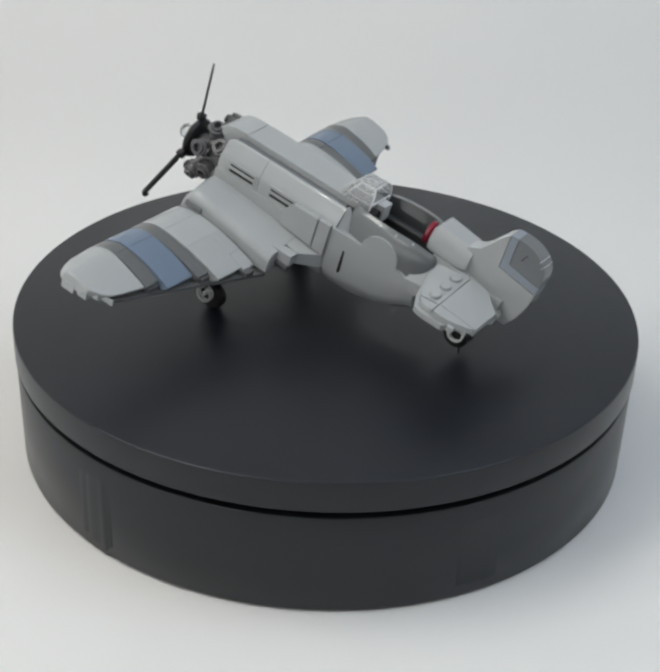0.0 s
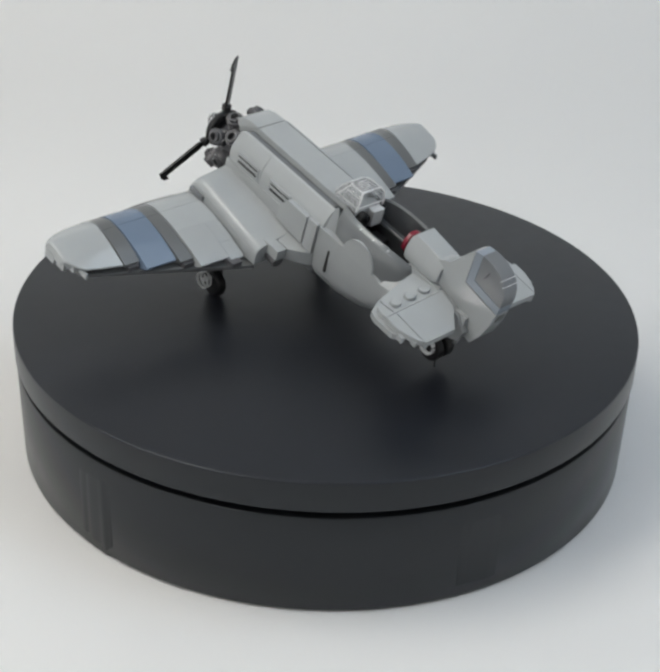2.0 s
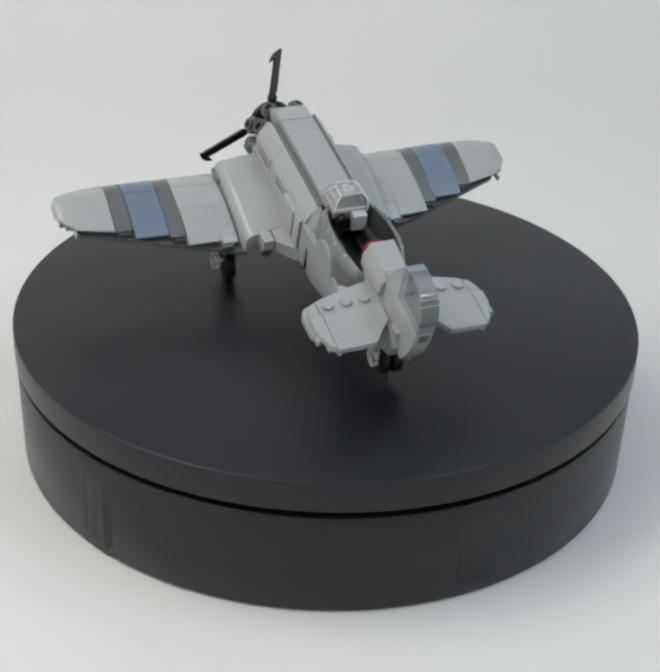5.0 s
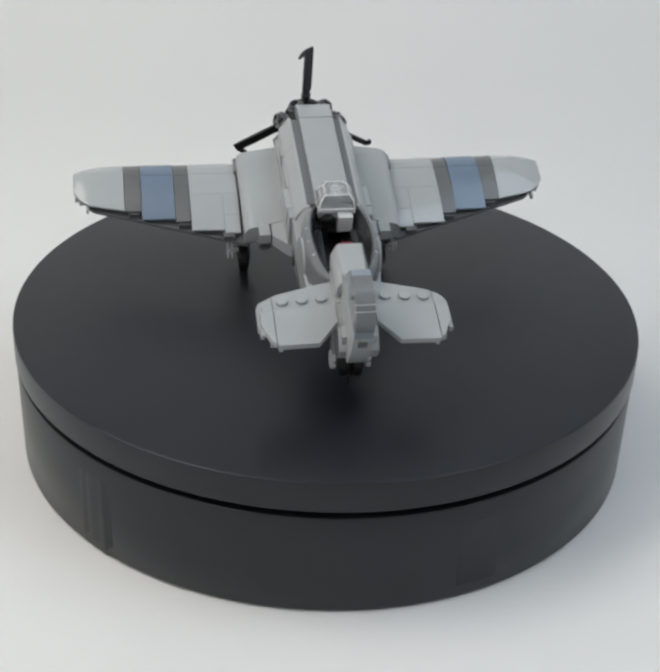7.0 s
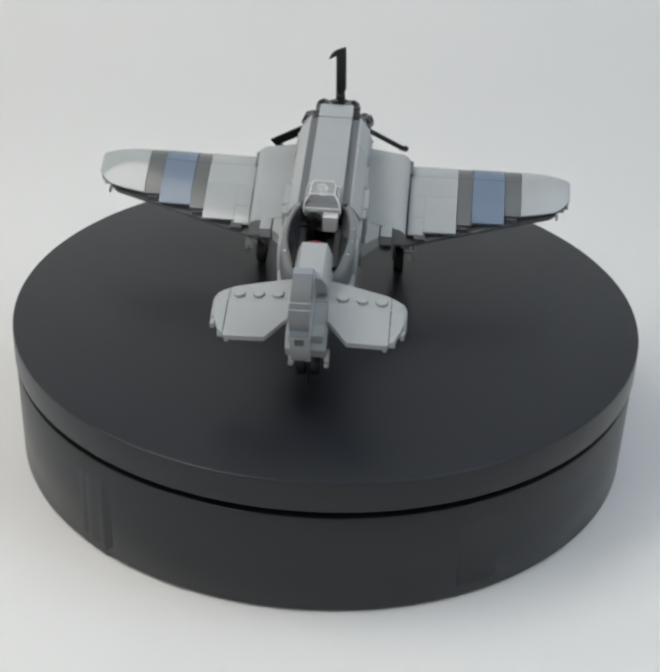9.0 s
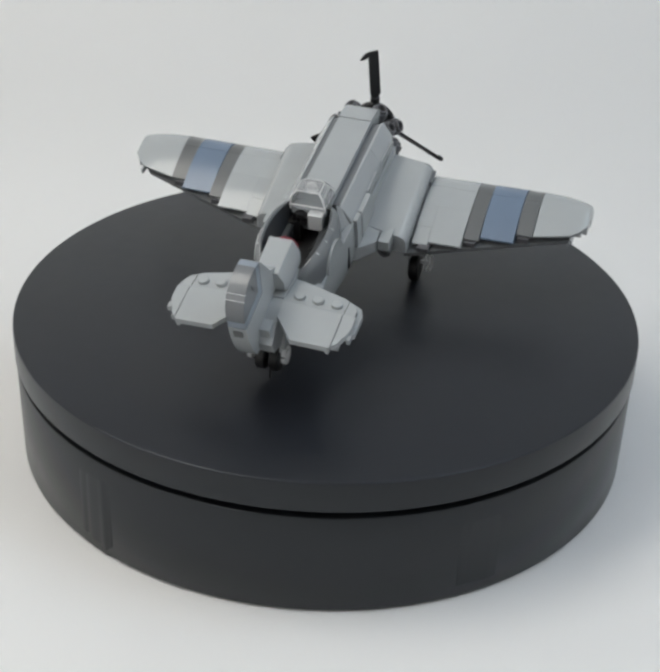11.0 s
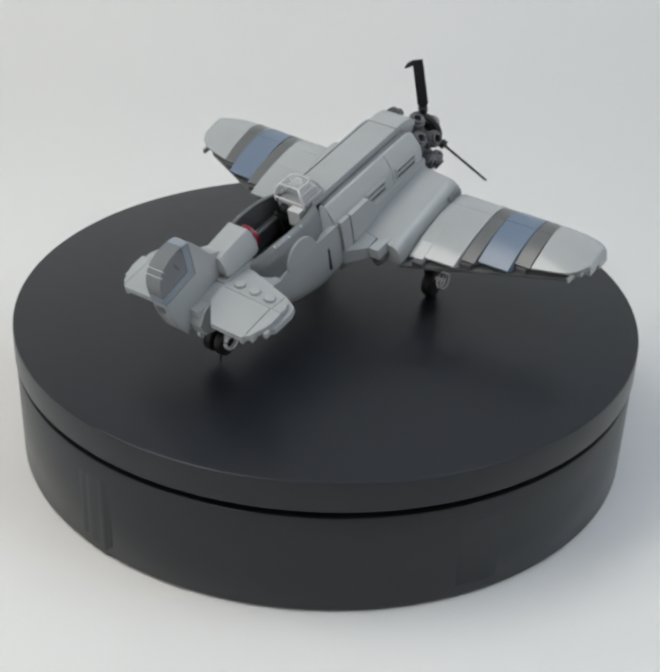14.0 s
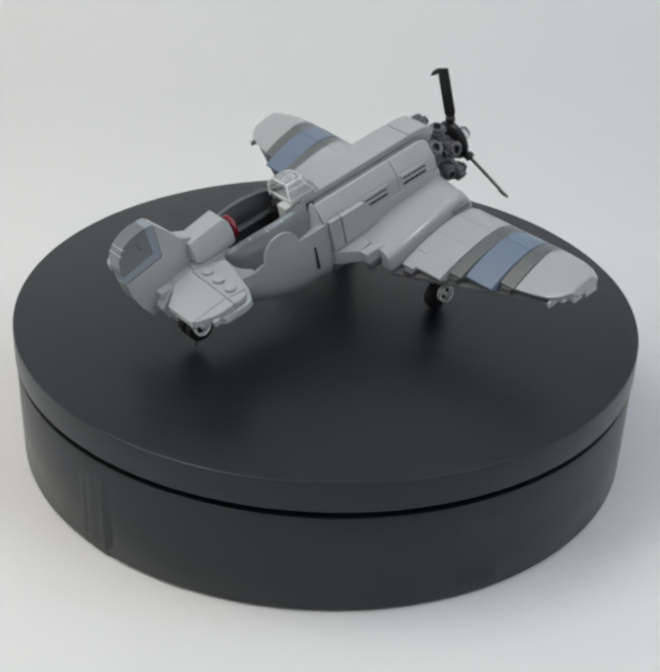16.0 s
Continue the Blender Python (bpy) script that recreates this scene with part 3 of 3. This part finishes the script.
def engine():
    HUB = 43.6
    bm = bmesh.new()
    turned(bm, (0, 66, HUB), (0, 1, 0), [(0, 12), (14, 12), (16, 10), (19, 6), (24, 4.4)], 28)
    part("crankcase", bm, ENGINE, PLANE, "dark grey crankcase")
    for s, deg, face in ((78.5, 66, 20.2), (81.5, 23, 18.2), (84.0, -38, 18.4), (70.5, 42, 21.0), (75.5, -14, 18.0)):
        for side in (-1, 1):
            a = radians(deg)
            d = Vector((side * math.cos(a), 0, math.sin(a)))
            o = Vector((0, s, HUB)) + d * (face - 7.4)
            bm = bmesh.new()
            turned(bm, o, d, [(-3.0, 2.6), (0, 2.6), (0.1, 4.0), (0.4, 4.2), (2.4, 4.2), (2.6, 3.8), (3.2, 3.8), (3.4, 4.2), (5.4, 4.2), (5.7, 4.0),
                              (5.7, 3.0), (7.2, 3.0), (7.4, 2.8), (7.4, 2.0), (4.4, 2.0)], 20)
            c = part("cylinder", bm, ENGINE, PLANE, "dark grey engine cylinder", 0)
            for e in (-1, 1):
                bm = bmesh.new()
                turned(bm, o + d * 3.0 + Vector((0, e * 4.0, 0)), (0, e, 0), [(0, 2.2), (1.0, 2.2), (1.0, 1.4), (0.4, 1.4)], 14)
                part("boss", bm, ENGINE, c, bevel=0)
    # open ring hub with three sockets
    bm = bmesh.new()
    rings = []
    for i in range(28):
        a = 2 * math.pi * i / 28
        e = Vector((math.cos(a), 0, math.sin(a)))
        o = Vector((0, 93.2, HUB)) + e * 8.2
        rings.append([tuple(o + e * 2.2 * math.cos(b) + Vector((0, 1.9 * math.sin(b), 0))) for b in (math.pi * q / 4 for q in range(8))])
    solid(bm, rings + [rings[0]], cap=False)
    bmesh.ops.remove_doubles(bm, verts=bm.verts[:], dist=0.00001)
    hub = part("propeller_hub", bm, BLACK, PLANE, "black open ring propeller hub", 0)
    bm = bmesh.new()
    turned(bm, (0, 88, HUB), (0, 1, 0), [(0, 3.4), (3.6, 3.4), (3.8, 6.6), (5.4, 6.6), (5.6, 3.4), (7.5, 3.4), (8.3, 2.8)], 20)
    part("boss", bm, BLACK, hub, bevel=0)
    for k, tw in enumerate((-34, 12, -40)):
        a = radians(90 + 120 * k)
        d = Vector((math.cos(a), 0, math.sin(a)))
        c = Vector((-math.sin(a), 0, math.cos(a)))
        t = radians(tw)
        u = c * math.cos(t) + Vector((0, 1, 0)) * math.sin(t)
        v = Vector((0, 1, 0)) * math.cos(t) - c * math.sin(t)
        base = Vector((0, 93.6, HUB))
        bm = bmesh.new()
        turned(bm, base, d, [(2, 1.7), (10.4, 1.7), (10.8, 2.4), (13.0, 2.4), (13.4, 1.4)], 14)
        part("socket", bm, BLACK, hub, bevel=0)
        bm = bmesh.new()
        rings = []
        for q, w0, w1, th in ((11.5, -1.4, 1.4, 0.7), (13.6, -1.4, 1.4, 0.7), (15.2, -2.9, 2.4, 0.6), (36.0, -2.6, 2.6, 0.55), (40.2, -2.4, 2.6, 0.5)):
            o = base + d * q
            rings.append([tuple(o + u * w1 + v * th), tuple(o + u * w0 + v * th), tuple(o + u * w0 - v * th), tuple(o + u * w1 - v * th)])
        solid(bm, rings)
        o = base + d * 39.6
        hook = [(2.4, 0.6), (2.4, -2.0), (4.5, -3.0), (6.8, -3.2), (5.0, -0.6)]
        solid(bm, [[tuple(o + u * p + d * q + v * e) for p, q in hook] for e in (-0.5, 0.5)])
        part("blade", bm, BLACK, hub, "black blade with a hooked tip", 0.12)
    bm = bmesh.new()
    turned(bm, (0, 96.6, HUB), (0, 1, 0), [(0, 3.6), (4.5, 3.6), (5.6, 3.0), (6.4, 1.6)], 20)
    part("spinner", bm, CLEAR, hub, "clear round spinner stud", 0.1)


fuselage()
hull()
windscreen()
tail()
engine()


def motions():
    times = [k * 0.5 for k in range(33)]
    turn = [(t, SPIN * (t - 8.43)) for t in times]
    walk(PLATTER, [(t, pose(0, 0, 0, 0, 0, a)) for t, a in turn])
    off = -1.95 * U
    walk(PLANE, [(t, pose(off * math.cos(radians(a)), off * math.sin(radians(a)), TOP * U, 0, 0, a)) for t, a in turn])


motions()
